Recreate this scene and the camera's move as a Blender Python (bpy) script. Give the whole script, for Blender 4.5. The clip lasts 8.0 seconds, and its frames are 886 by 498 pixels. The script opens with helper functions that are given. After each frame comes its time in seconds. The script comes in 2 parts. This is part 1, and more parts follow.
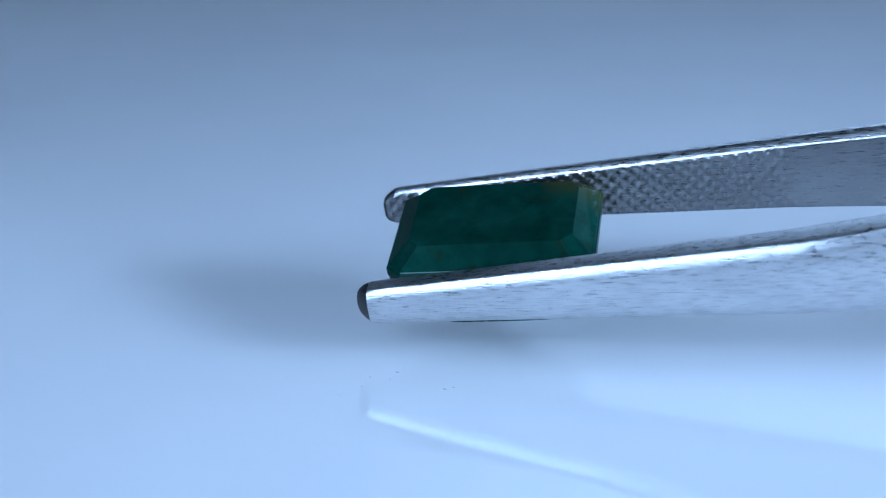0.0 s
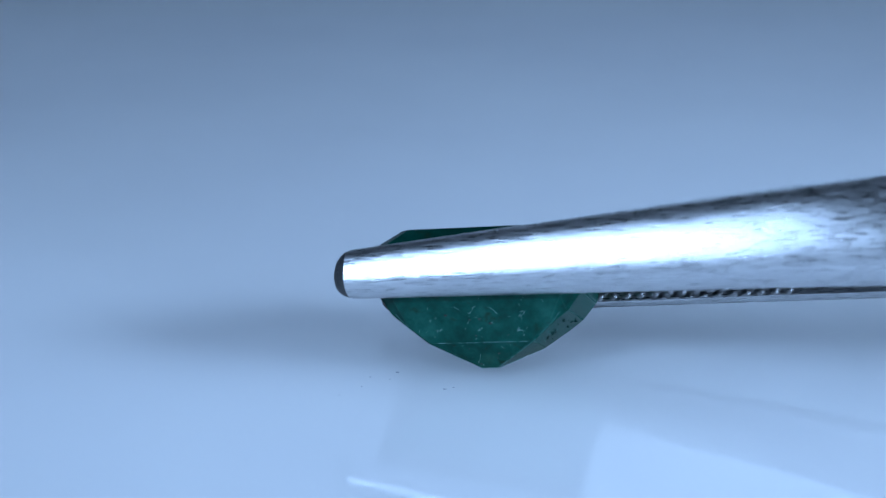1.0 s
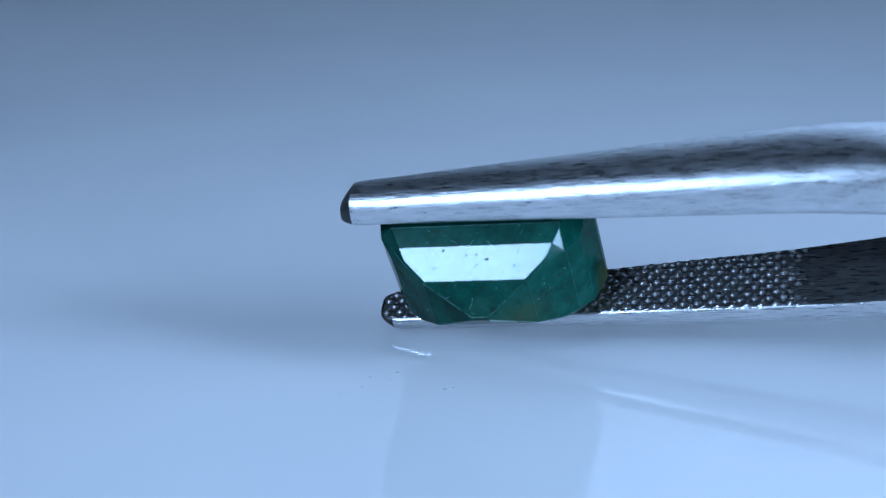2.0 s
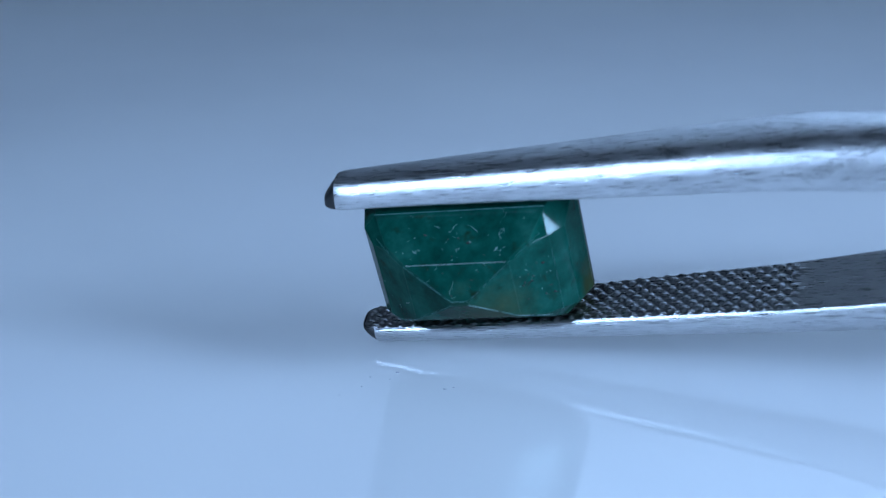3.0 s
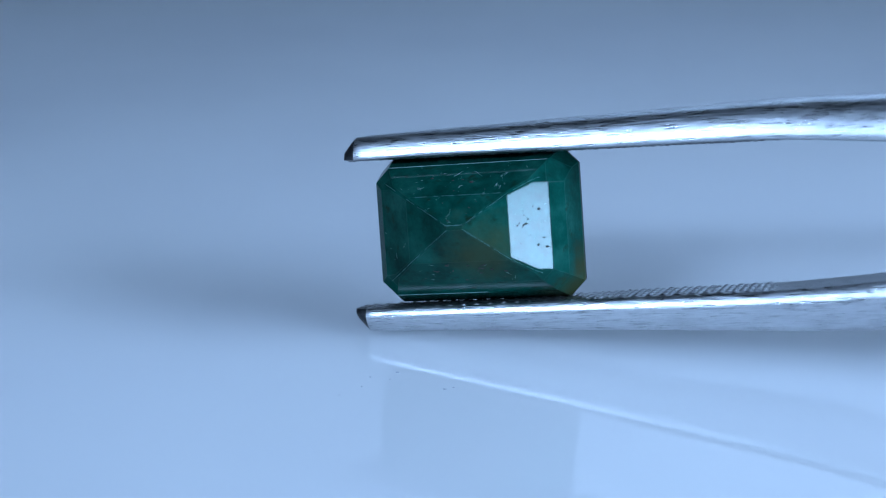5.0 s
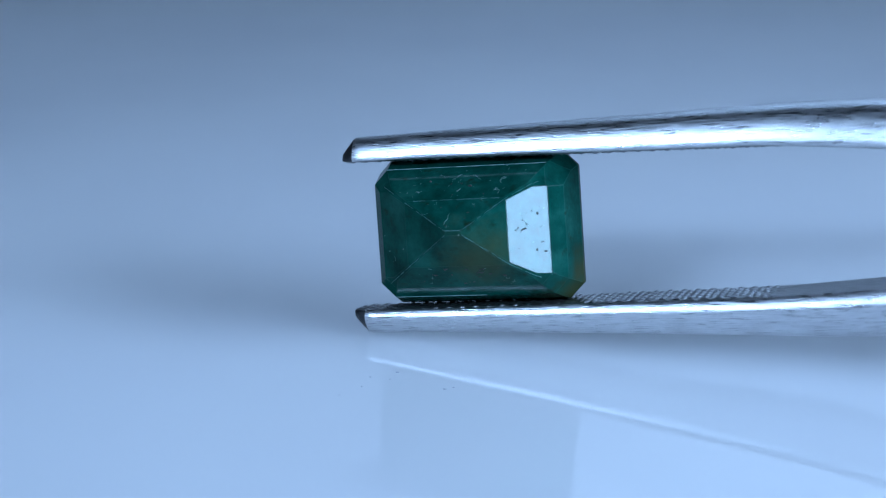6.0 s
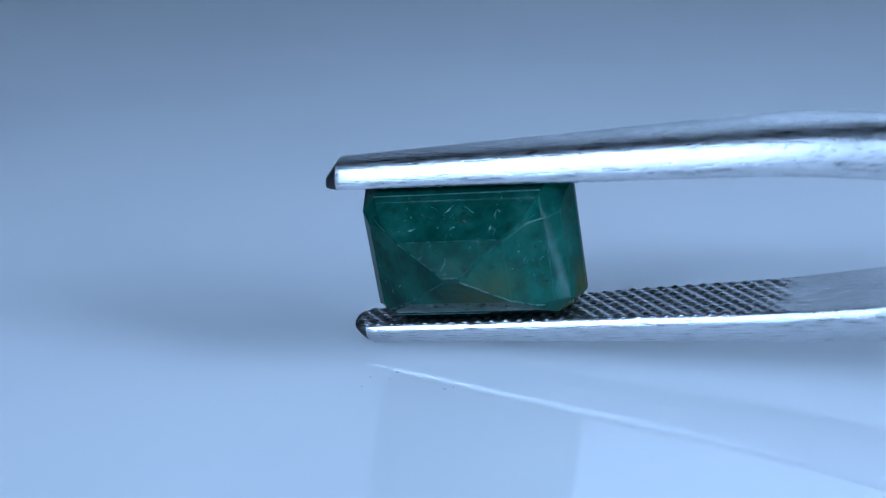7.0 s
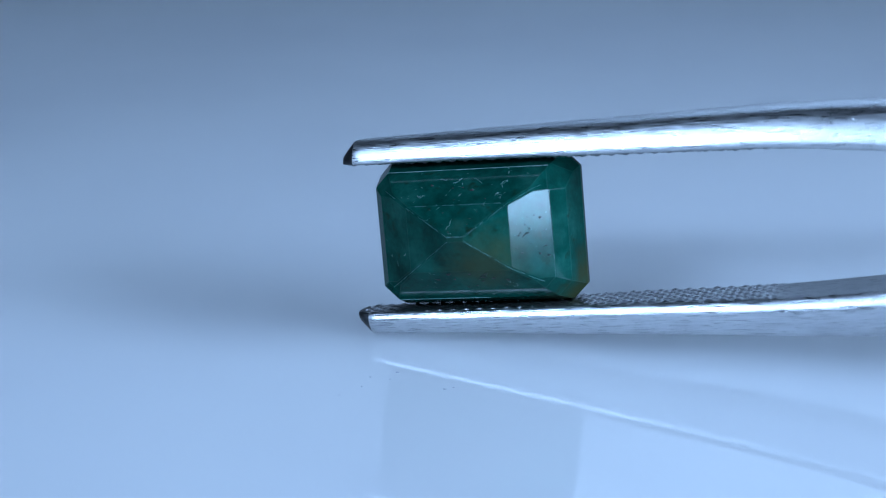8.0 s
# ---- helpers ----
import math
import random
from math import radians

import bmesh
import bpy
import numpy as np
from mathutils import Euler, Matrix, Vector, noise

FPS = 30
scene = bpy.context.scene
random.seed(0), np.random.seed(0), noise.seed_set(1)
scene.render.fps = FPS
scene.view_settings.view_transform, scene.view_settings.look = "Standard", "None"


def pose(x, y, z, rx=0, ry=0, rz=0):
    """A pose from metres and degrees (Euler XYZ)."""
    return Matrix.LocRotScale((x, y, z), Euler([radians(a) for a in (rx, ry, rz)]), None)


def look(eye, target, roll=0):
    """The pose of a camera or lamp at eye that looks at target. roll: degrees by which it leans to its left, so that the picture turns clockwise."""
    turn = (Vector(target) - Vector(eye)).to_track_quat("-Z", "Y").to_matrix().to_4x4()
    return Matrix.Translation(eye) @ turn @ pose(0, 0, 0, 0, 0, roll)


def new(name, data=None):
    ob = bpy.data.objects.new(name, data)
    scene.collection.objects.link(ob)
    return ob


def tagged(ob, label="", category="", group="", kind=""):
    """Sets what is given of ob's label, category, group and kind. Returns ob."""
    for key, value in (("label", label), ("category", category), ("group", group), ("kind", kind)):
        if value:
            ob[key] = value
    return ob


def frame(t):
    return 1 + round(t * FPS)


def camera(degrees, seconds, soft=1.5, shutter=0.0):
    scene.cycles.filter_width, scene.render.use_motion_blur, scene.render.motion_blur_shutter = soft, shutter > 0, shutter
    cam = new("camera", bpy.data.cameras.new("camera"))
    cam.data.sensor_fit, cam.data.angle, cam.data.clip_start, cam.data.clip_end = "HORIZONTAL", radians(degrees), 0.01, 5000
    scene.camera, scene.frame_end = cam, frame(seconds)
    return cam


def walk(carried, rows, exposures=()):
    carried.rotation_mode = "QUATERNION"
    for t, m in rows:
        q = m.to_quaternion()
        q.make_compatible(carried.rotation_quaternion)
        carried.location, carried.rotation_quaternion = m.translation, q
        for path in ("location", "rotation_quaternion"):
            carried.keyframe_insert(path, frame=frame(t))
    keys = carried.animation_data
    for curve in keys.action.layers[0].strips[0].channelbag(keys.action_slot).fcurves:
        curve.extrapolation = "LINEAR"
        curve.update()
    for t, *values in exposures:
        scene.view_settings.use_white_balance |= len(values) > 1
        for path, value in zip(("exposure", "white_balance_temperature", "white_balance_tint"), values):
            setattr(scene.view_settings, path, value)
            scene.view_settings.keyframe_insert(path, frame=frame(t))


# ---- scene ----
cam = camera(30.0, 8.0, soft=1.2)
EYE, AIM = (0.0, -0.06924, 0.02541), (0.0, 0.0, 0.003)
walk(cam, [(0.0, look(EYE, AIM)), (8.0, look(EYE, AIM))],
     exposures=[(0.0, -0.08), (1.0, -0.23), (1.7, -0.25), (3.0, -0.30), (3.5, -0.32), (4.5, -0.26), (6.5, -0.24), (7.0, -0.22), (8.0, -0.23)])
cam.data.dof.use_dof, cam.data.dof.focus_distance, cam.data.dof.aperture_fstop = True, 0.0690, 64.0

# ---- world and lights ----
world = bpy.data.worlds.new("room_dark")
world.use_nodes = True
world.node_tree.nodes["Background"].inputs[0].default_value = (0.35, 0.5, 0.8, 1)
world.node_tree.nodes["Background"].inputs[1].default_value = 0.05
scene.world = world
scene.view_settings.exposure = 0.0


def toward(az, el, dist):
    """A point round the stone: azimuth from the camera's side, to the right, and elevation."""
    a, b = radians(az), radians(el)
    return (dist * math.cos(b) * math.sin(a), -dist * math.cos(b) * math.cos(a), 0.004 + dist * math.sin(b))


def area(name, place, target, wide, high, watts, colour, spread=180):
    lamp = bpy.data.lights.new(name, "AREA")
    lamp.shape, lamp.size, lamp.size_y, lamp.energy, lamp.color = "RECTANGLE", wide, high, watts, colour
    lamp.spread = radians(spread)
    ob = new(name, lamp)
    ob.matrix_world = look(place, target)
    return ob


COOL = (0.42, 0.66, 1.06)
area("desk_lamp_light", toward(-35, 28.5, 0.21), (0, 0, 0.004), 0.046, 0.027, 0.091, COOL, 80)
area("side_lamp_light", toward(66, 21, 0.21), (0, 0, 0.004), 0.084, 0.042, 0.160, COOL, 80)
# unseen lamp added behind the stone to brighten the white backdrop the sheet mirrors
area("backdrop_fill_light", (0.145, 0.200, 0.300), (0.145, 0.31, 0.225), 0.300, 0.040, 0.64, COOL, 84)
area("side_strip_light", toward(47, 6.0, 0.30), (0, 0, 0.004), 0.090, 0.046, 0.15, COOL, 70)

# ---- materials ----


def material(name, colour, rough=0.5, metal=0.0):
    m = bpy.data.materials.new(name)
    m.use_nodes = True
    b = m.node_tree.nodes["Principled BSDF"]
    b.inputs["Base Color"].default_value = (*colour, 1)
    b.inputs["Roughness"].default_value = rough
    b.inputs["Metallic"].default_value = metal
    return m, m.node_tree.nodes, m.node_tree.links, b


def noise_node(nodes, links, size, detail=4.0, rough=0.55, stretch=(1, 1, 1)):
    """Noise at a size in metres, stretched along the thing's own axes."""
    co = nodes.new("ShaderNodeTexCoord")
    mp = nodes.new("ShaderNodeMapping")
    mp.inputs["Scale"].default_value = [s / size for s in stretch]
    links.new(co.outputs["Object"], mp.inputs["Vector"])
    n = nodes.new("ShaderNodeTexNoise")
    n.inputs["Scale"].default_value = 1.0
    n.inputs["Detail"].default_value = detail
    n.inputs["Roughness"].default_value = rough
    links.new(mp.outputs["Vector"], n.inputs["Vector"])
    return n


def ramp(nodes, links, source, stops):
    r = nodes.new("ShaderNodeValToRGB")
    els = r.color_ramp.elements
    while len(els) < len(stops):
        els.new(0.5)
    for el, (p, c) in zip(els, stops):
        el.position, el.color = p, (*c, 1)
    links.new(source, r.inputs["Fac"])
    return r


def bumped(nodes, links, b, source, strength, distance):
    k = nodes.new("ShaderNodeBump")
    k.inputs["Strength"].default_value = strength
    k.inputs["Distance"].default_value = distance
    links.new(source, k.inputs["Height"])
    links.new(k.outputs["Normal"], b.inputs["Normal"])


def acrylic():
    m, nodes, links, b = material("glossy_white_acrylic", (0.78, 0.79, 0.80), 0.05)
    n = noise_node(nodes, links, 0.030, 3)
    r = ramp(nodes, links, n.outputs["Fac"], [(0.3, (0.62, 0.63, 0.65)), (0.7, (0.67, 0.68, 0.69))])
    links.new(r.outputs["Color"], b.inputs["Base Color"])
    f = noise_node(nodes, links, 0.004, 5)
    g = ramp(nodes, links, f.outputs["Fac"], [(0.35, (0.025, 0.025, 0.025)), (0.8, (0.055, 0.055, 0.055))])
    links.new(g.outputs["Color"], b.inputs["Roughness"])
    b.inputs["IOR"].default_value = 1.50
    b.inputs["Subsurface Weight"].default_value = 1.0
    b.inputs["Subsurface Scale"].default_value = 0.012
    b.inputs["Subsurface Radius"].default_value = (1.0, 1.0, 1.0)
    return m


def steel(name, rough, streak, base=0.62):
    m, nodes, links, b = material(name, (base, base * 1.01, base * 1.03), rough, 1.0)
    n = noise_node(nodes, links, 0.00005, 3, 0.6, (0.055, 1.0, 1.0))
    g = noise_node(nodes, links, 0.00011, 4, 0.7, (0.35, 1.0, 1.0))
    w = noise_node(nodes, links, 0.0016, 5, 0.65, (0.45, 1, 1))
    mix = nodes.new("ShaderNodeMix")
    mix.inputs[0].default_value = 0.16
    links.new(n.outputs["Fac"], mix.inputs[2])
    links.new(g.outputs["Fac"], mix.inputs[3])
    r = ramp(nodes, links, mix.outputs[0], [(0.36, (rough - 0.11,) * 3), (0.64, (rough + 0.13,) * 3)])
    links.new(r.outputs["Color"], b.inputs["Roughness"])
    c = ramp(nodes, links, w.outputs["Fac"], [(0.3, (base * 0.90, base * 0.91, base * 0.94)), (0.65, (base * 1.08, base * 1.09, base * 1.11))])
    lines = ramp(nodes, links, mix.outputs[0], [(0.36, (1 - 0.45 * streak,) * 3), (0.56, (1.0,) * 3)])
    both = nodes.new("ShaderNodeMix")
    both.data_type, both.blend_type = "RGBA", "MULTIPLY"
    both.inputs[0].default_value = 1.0
    links.new(c.outputs["Color"], both.inputs[6])
    links.new(lines.outputs["Color"], both.inputs[7])
    links.new(both.outputs[2], b.inputs["Base Color"])
    bumped(nodes, links, b, mix.outputs[0], streak, 0.00004)
    return m


def emerald(name, tint=0.53, rough=0.09):
    m, nodes, links, b = material(name, (0.004, 0.07, 0.05), rough)
    n = noise_node(nodes, links, 0.0016, 8, 0.72)
    c = ramp(nodes, links, n.outputs["Fac"], [
        (0.32, (0.0006 * tint, 0.030 * tint, 0.022 * tint)), (0.52, (0.003 * tint, 0.078 * tint, 0.056 * tint)),
        (0.72, (0.016 * tint, 0.130 * tint, 0.098 * tint))])
    # shade put into the colour: darker green towards the table, in uneven layers
    shade_noise = noise_node(nodes, links, 0.0042, 3, 0.5, (0.5, 1, 0.8))
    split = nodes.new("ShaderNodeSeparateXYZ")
    links.new(shade_noise.inputs["Vector"].links[0].from_node.inputs["Vector"].links[0].from_socket, split.inputs[0])
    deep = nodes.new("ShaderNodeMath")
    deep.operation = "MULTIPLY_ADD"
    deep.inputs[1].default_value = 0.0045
    links.new(shade_noise.outputs["Fac"], deep.inputs[0])
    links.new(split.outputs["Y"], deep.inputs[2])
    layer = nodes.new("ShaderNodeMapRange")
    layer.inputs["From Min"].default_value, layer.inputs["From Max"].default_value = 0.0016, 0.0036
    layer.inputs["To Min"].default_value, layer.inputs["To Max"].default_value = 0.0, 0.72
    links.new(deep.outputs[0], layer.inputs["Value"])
    shaded = nodes.new("ShaderNodeMix")
    shaded.data_type = "RGBA"
    links.new(layer.outputs["Result"], shaded.inputs[0])
    links.new(c.outputs["Color"], shaded.inputs[6])
    shaded.inputs[7].default_value = (0.0006, 0.012, 0.008, 1)
    s = noise_node(nodes, links, 0.0007, 3, 0.6, (0.8, 1, 1))
    k = ramp(nodes, links, s.outputs["Fac"], [(0.60, (0, 0, 0)), (0.74, (1, 1, 1))])
    x = nodes.new("ShaderNodeMix")
    x.data_type = "RGBA"
    links.new(k.outputs["Color"], x.inputs[0])
    links.new(shaded.outputs[2], x.inputs[6])
    x.inputs[7].default_value = (0.006, 0.016, 0.008, 1)
    # a brown stain in one corner of the stone
    co = nodes.new("ShaderNodeTexCoord")
    away = nodes.new("ShaderNodeVectorMath")
    away.operation = "DISTANCE"
    away.inputs[1].default_value = (0.0037, 0.0006, -0.0026)
    links.new(co.outputs["Object"], away.inputs[0])
    patchy = nodes.new("ShaderNodeMath")
    patchy.operation = "MULTIPLY_ADD"
    patchy.inputs[1].default_value = 0.0030
    links.new(n.outputs["Fac"], patchy.inputs[0])
    links.new(away.outputs["Value"], patchy.inputs[2])
    near = nodes.new("ShaderNodeMapRange")
    near.inputs["From Min"].default_value, near.inputs["From Max"].default_value = 0.0037, 0.0021
    near.inputs["To Min"].default_value, near.inputs["To Max"].default_value = 0.0, 0.5
    links.new(patchy.outputs[0], near.inputs["Value"])
    y = nodes.new("ShaderNodeMix")
    y.data_type = "RGBA"
    links.new(near.outputs["Result"], y.inputs[0])
    links.new(x.outputs[2], y.inputs[6])
    y.inputs[7].default_value = (0.060, 0.048, 0.010, 1)
    # a brownish cloud near the point
    away2 = nodes.new("ShaderNodeVectorMath")
    away2.operation = "DISTANCE"
    away2.inputs[1].default_value = (0.0010, -0.0032, -0.0009)
    links.new(co.outputs["Object"], away2.inputs[0])
    patchy2 = nodes.new("ShaderNodeMath")
    patchy2.operation = "MULTIPLY_ADD"
    patchy2.inputs[1].default_value = 0.0024
    links.new(s.outputs["Fac"], patchy2.inputs[0])
    links.new(away2.outputs["Value"], patchy2.inputs[2])
    near2 = nodes.new("ShaderNodeMapRange")
    near2.inputs["From Min"].default_value, near2.inputs["From Max"].default_value = 0.0032, 0.0016
    near2.inputs["To Min"].default_value, near2.inputs["To Max"].default_value = 0.0, 0.65
    links.new(patchy2.outputs[0], near2.inputs["Value"])
    y2 = nodes.new("ShaderNodeMix")
    y2.data_type = "RGBA"
    links.new(near2.outputs["Result"], y2.inputs[0])
    links.new(y.outputs[2], y2.inputs[6])
    y2.inputs[7].default_value = (0.030, 0.040, 0.017, 1)
    links.new(y2.outputs[2], b.inputs["Base Color"])
    b.inputs["Specular IOR Level"].default_value = 0.015
    f = noise_node(nodes, links, 0.0003, 4)
    bumped(nodes, links, b, f.outputs["Fac"], 0.05, 0.00002)
    polish = nodes.new("ShaderNodeBsdfGlossy")
    polish.inputs["Color"].default_value = (0.0095, 0.0110, 0.0108, 1)
    polish.inputs["Roughness"].default_value = rough
    links.new(b.inputs["Normal"].links[0].from_socket, polish.inputs["Normal"])
    added = nodes.new("ShaderNodeAddShader")
    links.new(b.outputs[0], added.inputs[0])
    links.new(polish.outputs[0], added.inputs[1])
    links.new(added.outputs[0], nodes["Material Output"].inputs["Surface"])
    return m


def plaster(name, grey):
    m, nodes, links, b = material(name, (grey, grey, grey), 0.8)
    n = noise_node(nodes, links, 0.25, 5)
    r = ramp(nodes, links, n.outputs["Fac"], [(0.3, (grey * 0.88, grey * 0.9, grey * 0.92)), (0.7, (grey, grey * 1.02, grey * 1.04))])
    links.new(r.outputs["Color"], b.inputs["Base Color"])
    return m


ACRYLIC = acrylic()
STEEL = steel("brushed_steel", 0.335, 0.48, 0.66)
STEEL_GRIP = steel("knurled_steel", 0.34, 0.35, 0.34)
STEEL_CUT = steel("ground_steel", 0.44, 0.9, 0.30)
# tip ends: the dark that they reflect is put into a near-black base colour
STEEL_END = steel("dark_reflection_steel", 0.42, 0.5, 0.085)
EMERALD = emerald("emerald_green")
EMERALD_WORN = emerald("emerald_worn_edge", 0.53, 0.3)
SCRATCH = material("pale_scratched_emerald", (0.13, 0.28, 0.26), 0.35)[0]
RIDGE = material("pale_worn_emerald", (0.036, 0.130, 0.120), 0.45)[0]
INCLUSION = material("dark_brown_inclusion", (0.003, 0.007, 0.005), 0.7)[0]
DUST = material("grey_dust", (0.22, 0.24, 0.28), 0.9)[0]
PLASTER, BACKDROP = plaster("dark_grey_paint", 0.12), plaster("white_backdrop_paint", 0.76)

# ---- helpers for meshes ----
MM = 0.001


def linked(name, bm, materials, parent=None, label="", smooth=False):
    me = bpy.data.meshes.new(name)
    bmesh.ops.recalc_face_normals(bm, faces=bm.faces[:])
    for f in bm.faces:
        f.smooth = smooth
    bm.to_mesh(me)
    bm.free()
    for m in (materials if isinstance(materials, (list, tuple)) else [materials]):
        me.materials.append(m)
    ob = new(name, me)
    if parent:
        ob.parent = parent
    if label:
        tagged(ob, label)
    return ob


def box(bm, lo, hi):
    v = [bm.verts.new((x, y, z)) for x in (lo[0], hi[0]) for y in (lo[1], hi[1]) for z in (lo[2], hi[2])]
    for q in ((0, 1, 3, 2), (4, 6, 7, 5), (0, 4, 5, 1), (2, 3, 7, 6), (0, 2, 6, 4), (1, 5, 7, 3)):
        bm.faces.new([v[i] for i in q])


def loft(bm, rings, close=True):
    """Skin rings of equally many points; returns the rings' vertices."""
    vs = [[bm.verts.new(p) for p in ring] for ring in rings]
    n = len(vs[0])
    for a, b in zip(vs, vs[1:]):
        for i in range(n if close else n - 1):
            j = (i + 1) % n
            bm.faces.new((a[i], a[j], b[j], b[i]))
    return vs


def between(x, knots):
    """Straight interpolation in a short table of (x, value)."""
    return float(np.interp(x, [k[0] for k in knots], [k[1] for k in knots]))


# ---- the place: a glossy sheet and plain walls ----


def setting():
    bm = bmesh.new()
    box(bm, (-0.6, -0.6, -0.020), (0.6, 0.32, 0.0))
    bmesh.ops.bevel(bm, geom=bm.edges[:], offset=0.001, segments=2, affect="EDGES")
    tagged(linked("tabletop", bm, ACRYLIC), "glossy white acrylic sheet used as a tabletop", "tabletop", kind="structure")
    for name, lo, hi in (("wall_back", (-0.7, 0.32, -0.1), (0.7, 0.65, 1.0)), ("wall_front", (-0.7, -0.65, -0.1), (0.7, -0.6, 1.0)),
                         ("wall_left", (-0.65, -0.6, -0.1), (-0.6, 0.6, 1.0)), ("wall_right", (0.6, -0.6, -0.1), (0.65, 0.6, 1.0)),
                         ("ceiling", (-0.7, -0.65, 1.0), (0.7, 0.65, 1.05)), ("floor", (-0.7, -0.65, -0.15), (0.7, 0.65, -0.1))):
        bm = bmesh.new()
        box(bm, lo, hi)
        tagged(linked(name, bm, PLASTER), "plain dark grey painted surface closing the room", name.split("_")[0], kind="structure")


    bm = bmesh.new()
    box(bm, (-0.45, 0.308, 0.0005), (0.45, 0.314, 0.310))
    bmesh.ops.bevel(bm, geom=bm.edges[:], offset=0.001, segments=2, affect="EDGES")
    tagged(linked("backdrop", bm, BACKDROP), "plain white backdrop board standing behind the glossy sheet", "backdrop", kind="structure")


# ---- the tweezers, in millimetres: x from the tip to the handle, z from arm to arm ----
INNER_TOP = [(-6, 3.16), (0, 3.13), (12, 2.98), (14, 2.86), (18, 2.52), (40, 2.35), (75, 2.2), (112, 0.25), (122, 0.0)]
INNER = [(-6, 3.24), (0, 3.20), (12, 3.08), (14, 3.00), (18, 2.78), (40, 2.35), (75, 2.2), (112, 0.25), (122, 0.0)]
THICK = [(-6, 0.88), (0, 1.04), (12, 1.44), (15.2, 1.64), (18, 1.80), (40, 1.9), (110, 1.5), (122, 1.4)]
WIDTH = [(-6, 1.75), (12, 3.40), (22, 4.45), (50, 7.5), (80, 9.0), (115, 9.5), (122, 8.5)]
WIDTH_TOP = [(-6, 1.75), (12, 3.64), (22, 4.70), (50, 7.8), (80, 9.0), (115, 9.5), (122, 8.5)]
TIP = -5.50
BEVEL = 0.60
GRIP_END, GRIP_LAST = 12.4, 18.0


def middle(x, side):
    """The arms' middle lines, which lie a little askew to the stone and to each other."""
    return between(x, [(-6, -0.62), (18, 0.48), (110, 0.50)] if side > 0 else [(-6, -0.45), (18, 0.72), (110, 0.50)])


def tip_shrink(x):
    """How the plan narrows over the ground end of the tip."""
    u = min(1.0, max(0.0, (x - TIP) / 0.95))
    return 0.34 + 0.66 * math.sqrt(1.0 - (1.0 - u) ** 2)


def section(x, side):
    """The outline of an arm across x: flat inside, straight sides, slightly domed outside."""
    w, t, z0 = between(x, WIDTH_TOP if side > 0 else WIDTH) / 2 * tip_shrink(x), between(x, THICK), between(x, INNER_TOP if side > 0 else INNER)
    t *= min(1.0, 0.30 + 0.70 * max(0.0, (x - TIP) / BEVEL))
    t *= 1.08 if side > 0 else 1.13 + 0.10 * min(1.0, max(0.0, x / 14))
    w = max(w, 0.42 * t)
    scoop = 0.04 + 0.32 * min(1.0, max(0.0, (x - 13.4) / 3.0))
    # the side leans in as it rises, then turns over into the nearly flat back
    lean = [(0.06, 0.0), (0.02, 0.03), (0.0, 0.10), (0.025, 0.24), (0.085, 0.42), (0.16, 0.58), (0.25, 0.73), (0.36, 0.84)]
    if side < 0:
        lean = [(0.14, 0.0), (0.09, 0.07), (0.04, 0.15), (0.0, 0.26), (0.02, 0.38), (0.09, 0.54), (0.20, 0.70), (0.34, 0.83)]
    half = [(w - t * a, v) for a, v in lean] + [((w - 0.36 * t) * u, v) for u, v in ((0.80, 0.925), (0.50, 0.975), (0.20, 0.998))]
    pts = [(-y, t * v) for y, v in half]
    if side > 0:
        # the far half of the back falls away to a sharp edge
        half = [(w * u, v) for u, v in ((0.98, 0.0), (1.0, 0.08), (1.0, 0.25), (1.0, 0.45), (1.0, 0.60), (0.98, 0.66), (0.89, 0.76), (0.76, 0.86), (0.60, 0.93), (0.42, 0.975), (0.20, 0.998))]
    pts += [(y, t * (v - scoop * max(0.0, y / w + 0.1) / 1.1 * max(0.0, v - 0.4) * 1.5)) for y, v in reversed(half)]
    return [(x * MM, (y + middle(x, side)) * MM, side * (z0 + z) * MM) for y, z in pts]


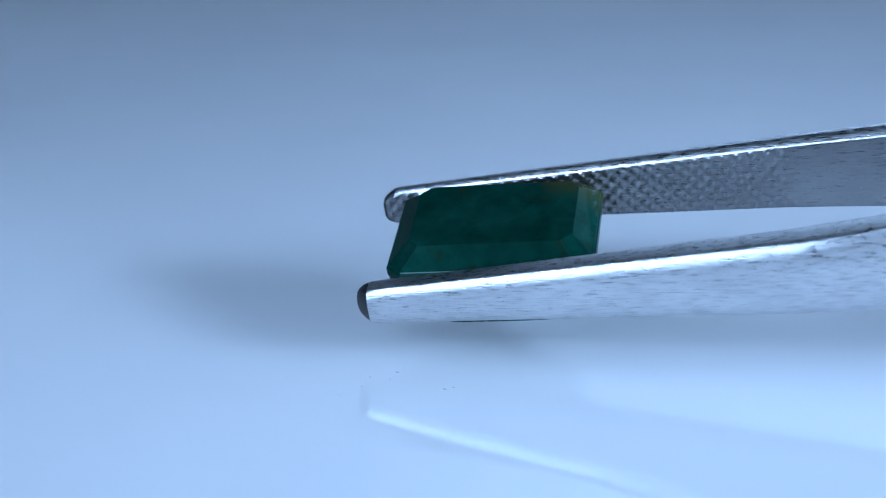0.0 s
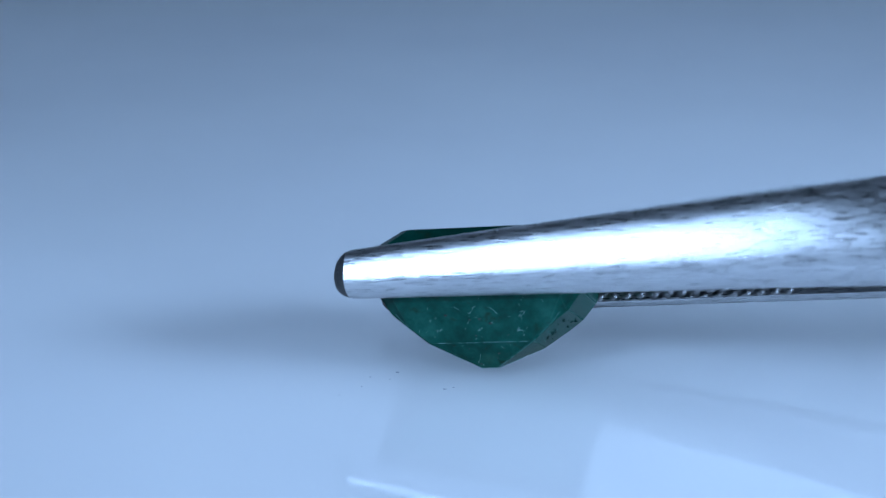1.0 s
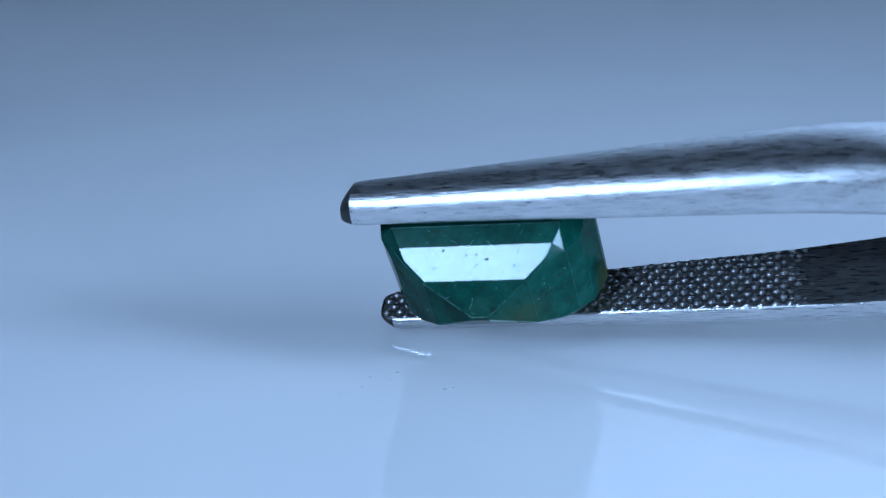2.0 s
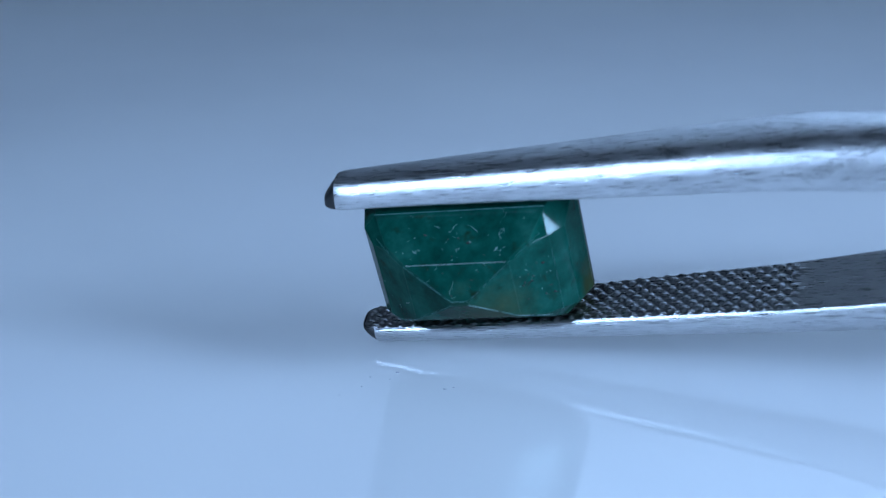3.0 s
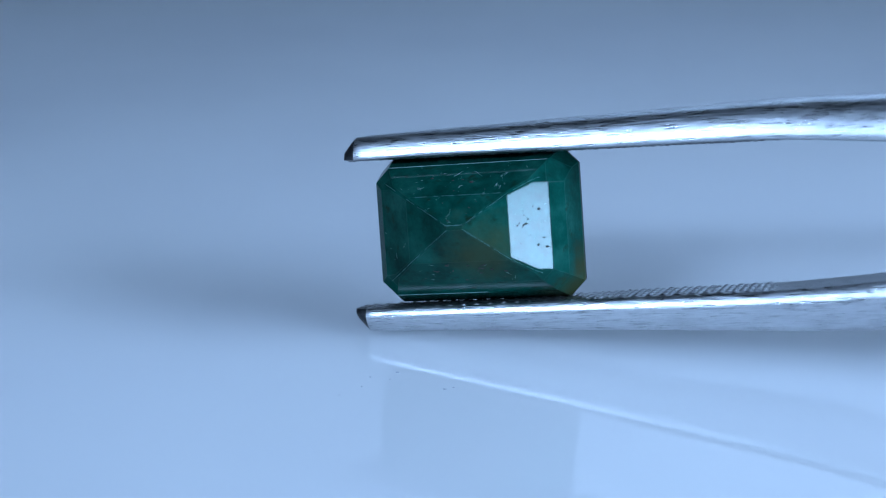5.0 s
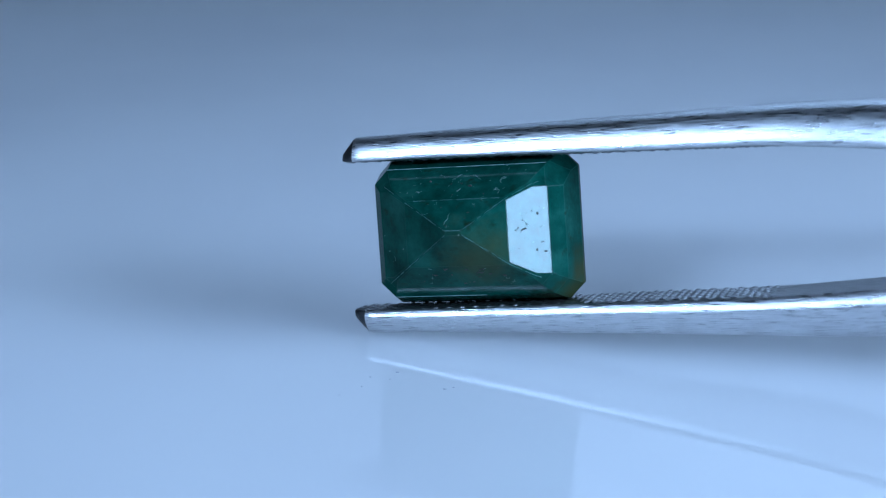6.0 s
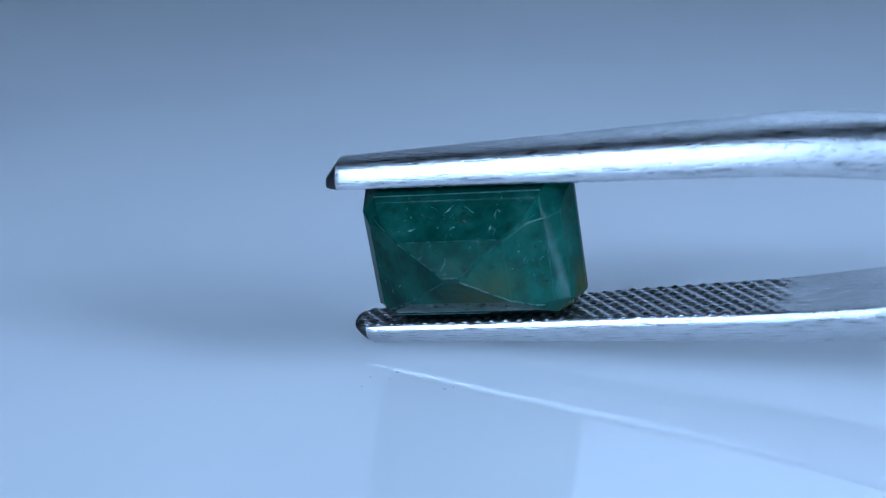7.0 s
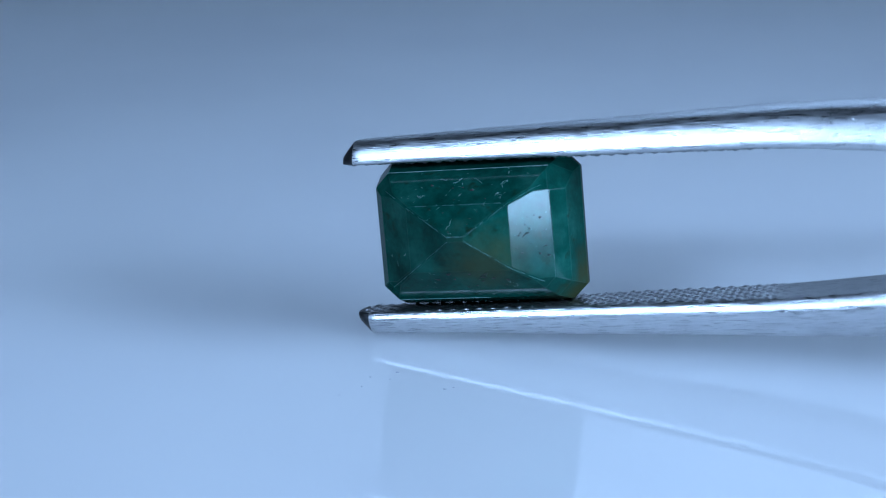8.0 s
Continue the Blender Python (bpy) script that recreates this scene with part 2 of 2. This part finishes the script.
def tweezer_arm(side, parent):
    xs = [TIP + d for d in (0, 0.06, 0.14, 0.25, 0.4, BEVEL - 0.04, BEVEL, 0.7, 0.8, 0.95, 1.2, 1.6)] + [-3.0, -1, 1, 4, 7, 10, 12, 12.6, 13.3, 14.2, 15.0, 15.5, 16.2, 18, 22, 28, 36, 46, 58, 70, 82, 94, 104, 112, 118, 122]
    bm = bmesh.new()
    rings = loft(bm, [section(x, side) for x in xs])
    bm.faces.new(rings[0])
    bm.faces.new(rings[-1])
    bm.normal_update()
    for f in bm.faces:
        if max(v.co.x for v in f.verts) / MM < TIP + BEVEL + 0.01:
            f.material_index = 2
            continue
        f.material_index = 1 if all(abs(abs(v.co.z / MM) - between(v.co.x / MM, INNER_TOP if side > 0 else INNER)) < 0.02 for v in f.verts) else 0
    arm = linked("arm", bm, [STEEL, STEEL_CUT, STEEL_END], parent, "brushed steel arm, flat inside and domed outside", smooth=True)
    arm.data.set_sharp_from_angle(angle=radians(75))
    for e in arm.data.edges:
        if all(abs(arm.data.vertices[k].co.x / MM - TIP - BEVEL) < 0.005 for k in e.vertices):
            e.use_edge_sharp = True
    # the grip: rows of small raised diamonds
    bm = bmesh.new()
    nx, ny = 420, 60
    grid = []
    for i in range(nx + 1):
        x = TIP + 0.10 + (GRIP_LAST - TIP - 0.10) * i / nx
        w = between(x, WIDTH_TOP if side > 0 else WIDTH) / 2 * tip_shrink(x) * 0.96 - (0.13 if side < 0 else 0.10)
        row = []
        for j in range(ny + 1):
            y = -w + 2 * w * j / ny
            u, v = x / 0.84 + y / 0.92, x / 0.84 - y / 0.92
            u, v = u * 1.45, v * 1.45
            h = (math.sin(math.pi * (u % 1)) * math.sin(math.pi * (v % 1))) ** 1.3
            fade = min(1.0, max(0.04, (GRIP_END + 0.4 - x - 0.35 * math.sin(y * 5 + x * 3)) / 1.1))
            edge = 0.0 if j in (0, ny) or i in (0, nx) else 1.0
            z = between(x, INNER_TOP if side > 0 else INNER) - edge * (0.008 + 0.085 * h * fade)
            row.append(bm.verts.new((x * MM, (y + middle(x, side)) * MM, side * z * MM)))
        grid.append(row)
    for a, b in zip(grid, grid[1:]):
        for j in range(ny):
            bm.faces.new((a[j], a[j + 1], b[j + 1], b[j]))
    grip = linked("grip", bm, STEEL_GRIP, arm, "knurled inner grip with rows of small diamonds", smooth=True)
    if side > 0:
        grip.data.flip_normals() if grip.data.polygons[0].normal.z > 0 else None
    elif grip.data.polygons[0].normal.z < 0:
        grip.data.flip_normals()
    return arm


def tweezers():
    thing = tagged(new("tweezers"), "brushed steel gem tweezers gripping a green stone above the sheet", "tweezers")
    tweezer_arm(1, thing)
    tweezer_arm(-1, thing)
    bm = bmesh.new()
    loft_rings = []
    for x, w, t in ((113, 4.6, 0.9), (116, 4.8, 1.9), (124, 4.2, 1.9), (127, 3.0, 1.2)):
        loft_rings.append([(x * MM, (y + 0.5) * MM, z * MM) for y, z in ((-w, -t), (w, -t), (w, t), (-w, t))])
    r = loft(bm, loft_rings)
    bm.faces.new(r[0])
    bm.faces.new(r[-1])
    linked("joint", bm, STEEL_CUT, thing, "welded end of the two arms")
    return thing


# ---- the stone: a step-cut emerald, its point along -y ----


def level(hx, hz, cut, y, shift=(0, 0)):
    """An oblong with cut corners at the height y."""
    pts = [(hx, hz - cut), (hx - cut, hz), (-hx + cut, hz), (-hx, hz - cut), (-hx, -hz + cut), (-hx + cut, -hz), (hx - cut, -hz), (hx, -hz + cut)]
    return [((x + shift[0]) * MM, y * MM, (z + shift[1]) * MM) for x, z in pts]


CORNER = (0.720, -0.487, 0.494)


def gemstone():
    bm = bmesh.new()
    rings = loft(bm, [
        level(3.40, 2.15, 0.46, 1.36, (0.12, 0)), level(4.28, 3.02, 0.62, 0.60, (0.08, 0)), level(4.35, 3.12, 0.66, 0.48, (0.08, 0)), level(4.35, 3.12, 0.66, 0.18, (0.08, 0)),
        level(4.06, 2.69, 0.60, -1.30, (0.05, 0.03)), level(3.58, 2.25, 0.46, -2.02, (0.02, 0.05)), level(3.05, 1.92, 0.15, -2.447, (0.01, 0.09)),
        level(2.14, 1.36, 0.10, -3.18, (0.0, 0.16)), level(0.34, 0.10, 0.05, -4.08, (0.12, 0.26))])
    bm.faces.new(rings[0])
    bm.faces.new(rings[-1])
    bmesh.ops.dissolve_limit(bm, angle_limit=radians(1.5), verts=bm.verts[:], edges=bm.edges[:])
    # one corner of the lower steps is ground off
    across = Vector(CORNER).normalized()
    cut = bmesh.ops.bisect_plane(bm, geom=bm.verts[:] + bm.edges[:] + bm.faces[:], plane_co=Vector((3.21, -2.42, 1.98)) * MM, plane_no=across, clear_outer=True)
    bmesh.ops.contextual_create(bm, geom=[e for e in cut["geom_cut"] if isinstance(e, bmesh.types.BMEdge)])
    bmesh.ops.bevel(bm, geom=[e for e in bm.edges if len(e.link_faces) == 2 and e.calc_face_angle() > radians(5)], offset=0.022 * MM, segments=1, affect="EDGES", material=1, clamp_overlap=True)
    stone = linked("gemstone", bm, [EMERALD, EMERALD_WORN])
    tagged(stone, "dark green step-cut emerald with scratches, held in tweezers", "gemstone")
    return stone


def scratches(stone):
    """Fine pale scratches and nicks that lie on the polished lower facets."""
    rng = random.Random(7)
    bm = bmesh.new()
    # facets: outer edge, inner edge (each two corners, mm), and how many marks
    facets = [
        (((-3.0, -2.02, 2.30), (3.0, -2.02, 2.30)), ((-1.8, -3.18, 1.52), (1.8, -3.18, 1.52)), 22),
        (((-3.4, -1.30, 2.72), (3.4, -1.30, 2.72)), ((-3.0, -2.02, 2.30), (3.0, -2.02, 2.30)), 9),
        (((3.60, -2.02, 1.7), (3.60, -2.02, -1.6)), ((2.14, -3.18, 1.0), (2.14, -3.18, -0.7)), 11),
        (((-3.0, -2.02, -2.20), (3.0, -2.02, -2.20)), ((-1.8, -3.18, -1.20), (1.8, -3.18, -1.20)), 9),
        (((-1.8, -3.18, 1.52), (1.8, -3.18, 1.52)), ((-0.1, -4.08, 0.36), (0.3, -4.08, 0.36)), 5),
        (((-3.56, -2.02, 1.7), (-3.56, -2.02, -1.6)), ((-2.14, -3.18, 1.0), (-2.14, -3.18, -0.7)), 5)]
    marks = [[(-1.75, 0.10), (-1.62, -0.12), (-1.52, 0.08), (-1.42, -0.15), (-1.25, 0.10), (-1.12, 0.02)],
             [(0.02, -0.14), (0.16, 0.0), (0.30, 0.16), (0.16, 0.0), (0.06, 0.10)],
             [(1.55, -0.08), (1.75, 0.02), (1.95, 0.05), (1.75, 0.02), (1.68, -0.16), (1.72, 0.14)],
             [(-2.45, 0.05), (-2.38, -0.05)], [(-2.15, 0.02), (-2.08, -0.06), (-2.12, -0.14)]]
    slope = Vector((0, -1.16, -0.78)).normalized()
    out = Vector((0, -0.78, 1.16)).normalized()
    for trail in marks:
        pts = [Vector((x, -2.70, 1.843)) + slope * -s for x, s in ((a_ * 0.45 + trail[0][0] * 0.55, b2 * 0.6) for a_, b2 in trail)]
        for p, q in zip(pts, pts[1:]):
            side, lift = (q - p).normalized().cross(out) * 0.005, out * 0.012
            vs = [bm.verts.new((w + lift) * MM) for w in (p - side, p + side, q + side, q - side)] + [bm.verts.new(((p + q) / 2 + lift * 1.8) * MM)]
            for k in range(4):
                bm.faces.new((vs[k], vs[(k + 1) % 4], vs[4]))
    for outer, inner, count in facets:
        a, b_, c, d = (Vector(p) for p in (*outer, *inner))
        normal = (b_ - a).cross(c - a).normalized()
        if normal.y > 0:
            normal = -normal

        def spot(u, v):
            return (a.lerp(b_, u)).lerp(c.lerp(d, u), v)
        for _ in range(count):
            u, v, turn = rng.uniform(0.04, 0.96), rng.uniform(0.06, 0.94), rng.uniform(0, math.tau)
            length = rng.choice((0.05, 0.07, 0.10, 0.16, 0.26))
            across = (b_ - a).normalized()
            down = across.cross(normal).normalized()
            p = spot(u, v)
            trail = [p]
            for _k in range(rng.randint(1, 4)):
                turn += rng.uniform(-0.9, 0.9)
                p = p + (across * math.cos(turn) + down * math.sin(turn)) * length / 2
                trail.append(p)
            half = rng.uniform(0.003, 0.008)
            for p, q in zip(trail, trail[1:]):
                side = (q - p).normalized().cross(normal) * half
                lift = normal * 0.010
                vs = [bm.verts.new((w + lift) * MM) for w in (p - side, p + side, q + side * 0.7, q - side * 0.7)]
                vs.append(bm.verts.new(((p + q) / 2 + lift * 1.8) * MM))
                for k in range(4):
                    bm.faces.new((vs[k], vs[(k + 1) % 4], vs[4]))
    # worn ridges: pale broken lines along the steps and up the four corners
    ridge = bmesh.new()

    def line(p, q, half, keep, out):
        p, q, out = Vector(p), Vector(q), Vector(out).normalized()
        n = max(4, int((q - p).length / 0.16))
        side = (q - p).normalized().cross(out)
        for k in range(n):
            if rng.random() > keep:
                continue
            h = half * rng.uniform(0.5, 1.3)
            a_, b2 = p.lerp(q, k / n), p.lerp(q, (k + 1) / n)
            lift = out * 0.012
            vs = [ridge.verts.new((w + lift * z) * MM) for w, z in ((a_ - side * h, 0), (a_, 1.6), (a_ + side * h, 0), (b2 + side * h, 0), (b2, 1.6), (b2 - side * h, 0))]
            ridge.faces.new((vs[0], vs[1], vs[4], vs[5]))
            ridge.faces.new((vs[1], vs[2], vs[3], vs[4]))
    for sx in (-1, 1):
        for sz in (-1, 1):
            tip = (0.12 + 0.33 * sx, -4.08, 0.26 + 0.08 * sz)
            step = (2.10 * sx, -3.18, 0.16 + 1.31 * sz)
            bend = (0.01 + 2.98 * sx, -2.447, 0.09 + 1.84 * sz)
            outer = (0.02 + 3.36 * sx, -2.02, 0.05 + 2.02 * sz)
            line(tip, step, 0.010, 0.92, (sx * 0.4, -1, sz * 0.4))
            line(step, bend, 0.010, 0.9 if sx > 0 else 0.6, (sx * 0.6, -1, sz * 0.6))
            line(bend, outer, 0.009, 0.7, (sx * 0.6, -1, sz * 0.6))
    line((-0.2, -4.085, 0.36), (0.45, -4.085, 0.36), 0.016, 1.0, (0, -1, 0.4))
    line((-3.45, -1.30, 2.72), (3.45, -1.30, 2.72), 0.017, 1.0, (0, -0.6, 1))
    line((-3.4, -1.30, -2.66), (0.6, -1.30, -2.66), 0.014, 1.0, (0, -0.8, -1))
    line((3.60, -2.02, 1.8), (3.60, -2.02, -1.8), 0.009, 0.6, (1, -1, 0))
    line((-1.9, -3.18, 1.52), (1.9, -3.18, 1.52), 0.009, 0.6, (0, -1, 0.8))
    linked("edge_wear", ridge, RIDGE, stone, "pale wear along the ridges between the facets")
    dark = bmesh.new()
    for _ in range(74):
        outer, inner, _count = rng.choice((facets[2], facets[2], facets[3], facets[3], facets[3], facets[4], facets[0]))
        a, b_, c, d = (Vector(p) for p in (*outer, *inner))
        u, v = rng.uniform(0.15, 0.95), rng.uniform(0.1, 0.95)
        p = (a.lerp(b_, u)).lerp(c.lerp(d, u), v)
        bmesh.ops.create_icosphere(dark, subdivisions=1, radius=rng.choice((0.015, 0.02, 0.03, 0.045, 0.06)) * MM, matrix=Matrix.Translation(p * MM) @ Matrix.Diagonal((rng.uniform(1, 2.2), 0.8, rng.uniform(0.5, 1), 1)))
    linked("inclusion_layer", dark, INCLUSION, stone, "dark brown specks in the stone's surface")
    tagged(linked("scratch_layer", bm, SCRATCH, stone, "fine pale scratches and nicks on the facets"), kind="stuff")


def dust():
    """Specks lying on the sheet."""
    rng = random.Random(3)
    first = None
    for x, y, r in ((-1.86, -7.02, 0.06), (0.07, -8.79, 0.055), (-2.13, -7.74, 0.03), (-3.23, -8.5, 0.03), (-2.93, -7.5, 0.028), (-4.07, -9.36, 0.028), (0.42, -8.6, 0.025)):
        bm = bmesh.new()
        bmesh.ops.create_icosphere(bm, subdivisions=1, radius=r * MM)
        for v in bm.verts:
            v.co *= rng.uniform(0.7, 1.3)
            v.co.z *= 0.35
            v.co.x *= 1.4
        low = min(v.co.z for v in bm.verts)
        for v in bm.verts:
            v.co.z -= low
        ob = linked("dust_speck", bm, DUST)
        ob.location = (x * MM, y * MM, 0)
        tagged(ob, "tiny dark grey dust speck lying on the glossy sheet", "dust", "dust on the sheet")


setting()
TWEEZERS = tweezers()
STONE = gemstone()
scratches(STONE)
dust()

# ---- the turning of the held stone: seconds, millimetres, degrees ----
TURN = [
    (0.0, 2.24, -2.55, 4.25, 108.0, -5.65, -10.51),
    (0.2, 2.03, -3.59, 4.17, 100.9, -5.38, -13.01),
    (0.5, 1.75, -4.90, 3.82, 81.3, -6.22, -10.86),
    (0.7, 1.60, -5.46, 3.88, 77.1, -6.78, -11.38),
    (1.0, 1.86, -5.23, 3.85, 63.6, -6.43, -12.66),
    (1.3, 1.93, -4.86, 3.86, 56.8, -7.33, -11.96),
    (1.5, 1.99, -4.64, 3.87, 52.2, -5.01, -11.24),
    (1.6, 1.86, -4.54, 4.00, 49.1, -5.72, -11.62),
    (1.7, 2.03, -4.43, 4.35, 41.6, -6.04, -12.14),
    (2.8, 1.49, -4.46, 4.74, 24.6, -7.00, -14.87),
    (2.9, 1.33, -5.29, 4.76, 23.1, -7.04, -14.67),
    (3.0, 1.38, -5.25, 4.84, 19.9, -7.43, -14.50),
    (3.2, 1.41, -4.85, 4.88, 13.7, -7.18, -13.67),
    (3.4, 1.39, -3.66, 4.90, 8.6, -7.27, -14.27),
    (3.5, 1.45, -3.55, 4.89, 4.4, -7.17, -14.78),
    (3.7, 1.56, -3.54, 4.91, -1.0, -7.87, -15.36),
    (4.0, 1.57, -2.36, 4.80, -7.1, -7.26, -15.82),
    (4.5, 1.46, -2.33, 4.79, -11.0, -7.95, -15.60),
    (4.7, 1.53, -2.09, 4.71, -13.2, -7.46, -15.39),
    (5.8, 1.46, -2.93, 4.83, -6.5, -7.57, -15.58),
    (6.0, 1.47, -2.49, 4.73, -10.1, -6.99, -15.87),
    (6.3, 1.58, -1.89, 4.64, -17.0, -7.57, -15.79),
    (6.5, 1.66, -1.84, 4.60, -18.8, -7.73, -16.22),
    (6.6, 1.59, -2.12, 4.70, -14.2, -7.58, -15.94),
    (6.8, 1.37, -3.84, 4.83, -1.9, -6.99, -15.33),
    (7.0, 1.23, -4.69, 4.87, 9.0, -6.81, -15.41),
    (7.2, 1.13, -5.38, 4.83, 14.1, -6.62, -14.20),
    (7.3, 1.14, -5.36, 4.79, 15.0, -6.22, -14.12),
    (7.5, 1.26, -4.89, 4.87, 8.7, -6.89, -15.16),
    (7.7, 1.32, -4.28, 4.88, 0.7, -7.30, -14.20),
    (8.0, 1.57, -2.84, 4.79, -7.1, -7.22, -16.25),
]


def motions():
    rows = [(t, pose(x * MM, y * MM, z * MM, a, b, c)) for t, x, y, z, a, b, c in TURN]
    walk(TWEEZERS, rows)
    walk(STONE, rows)


motions()
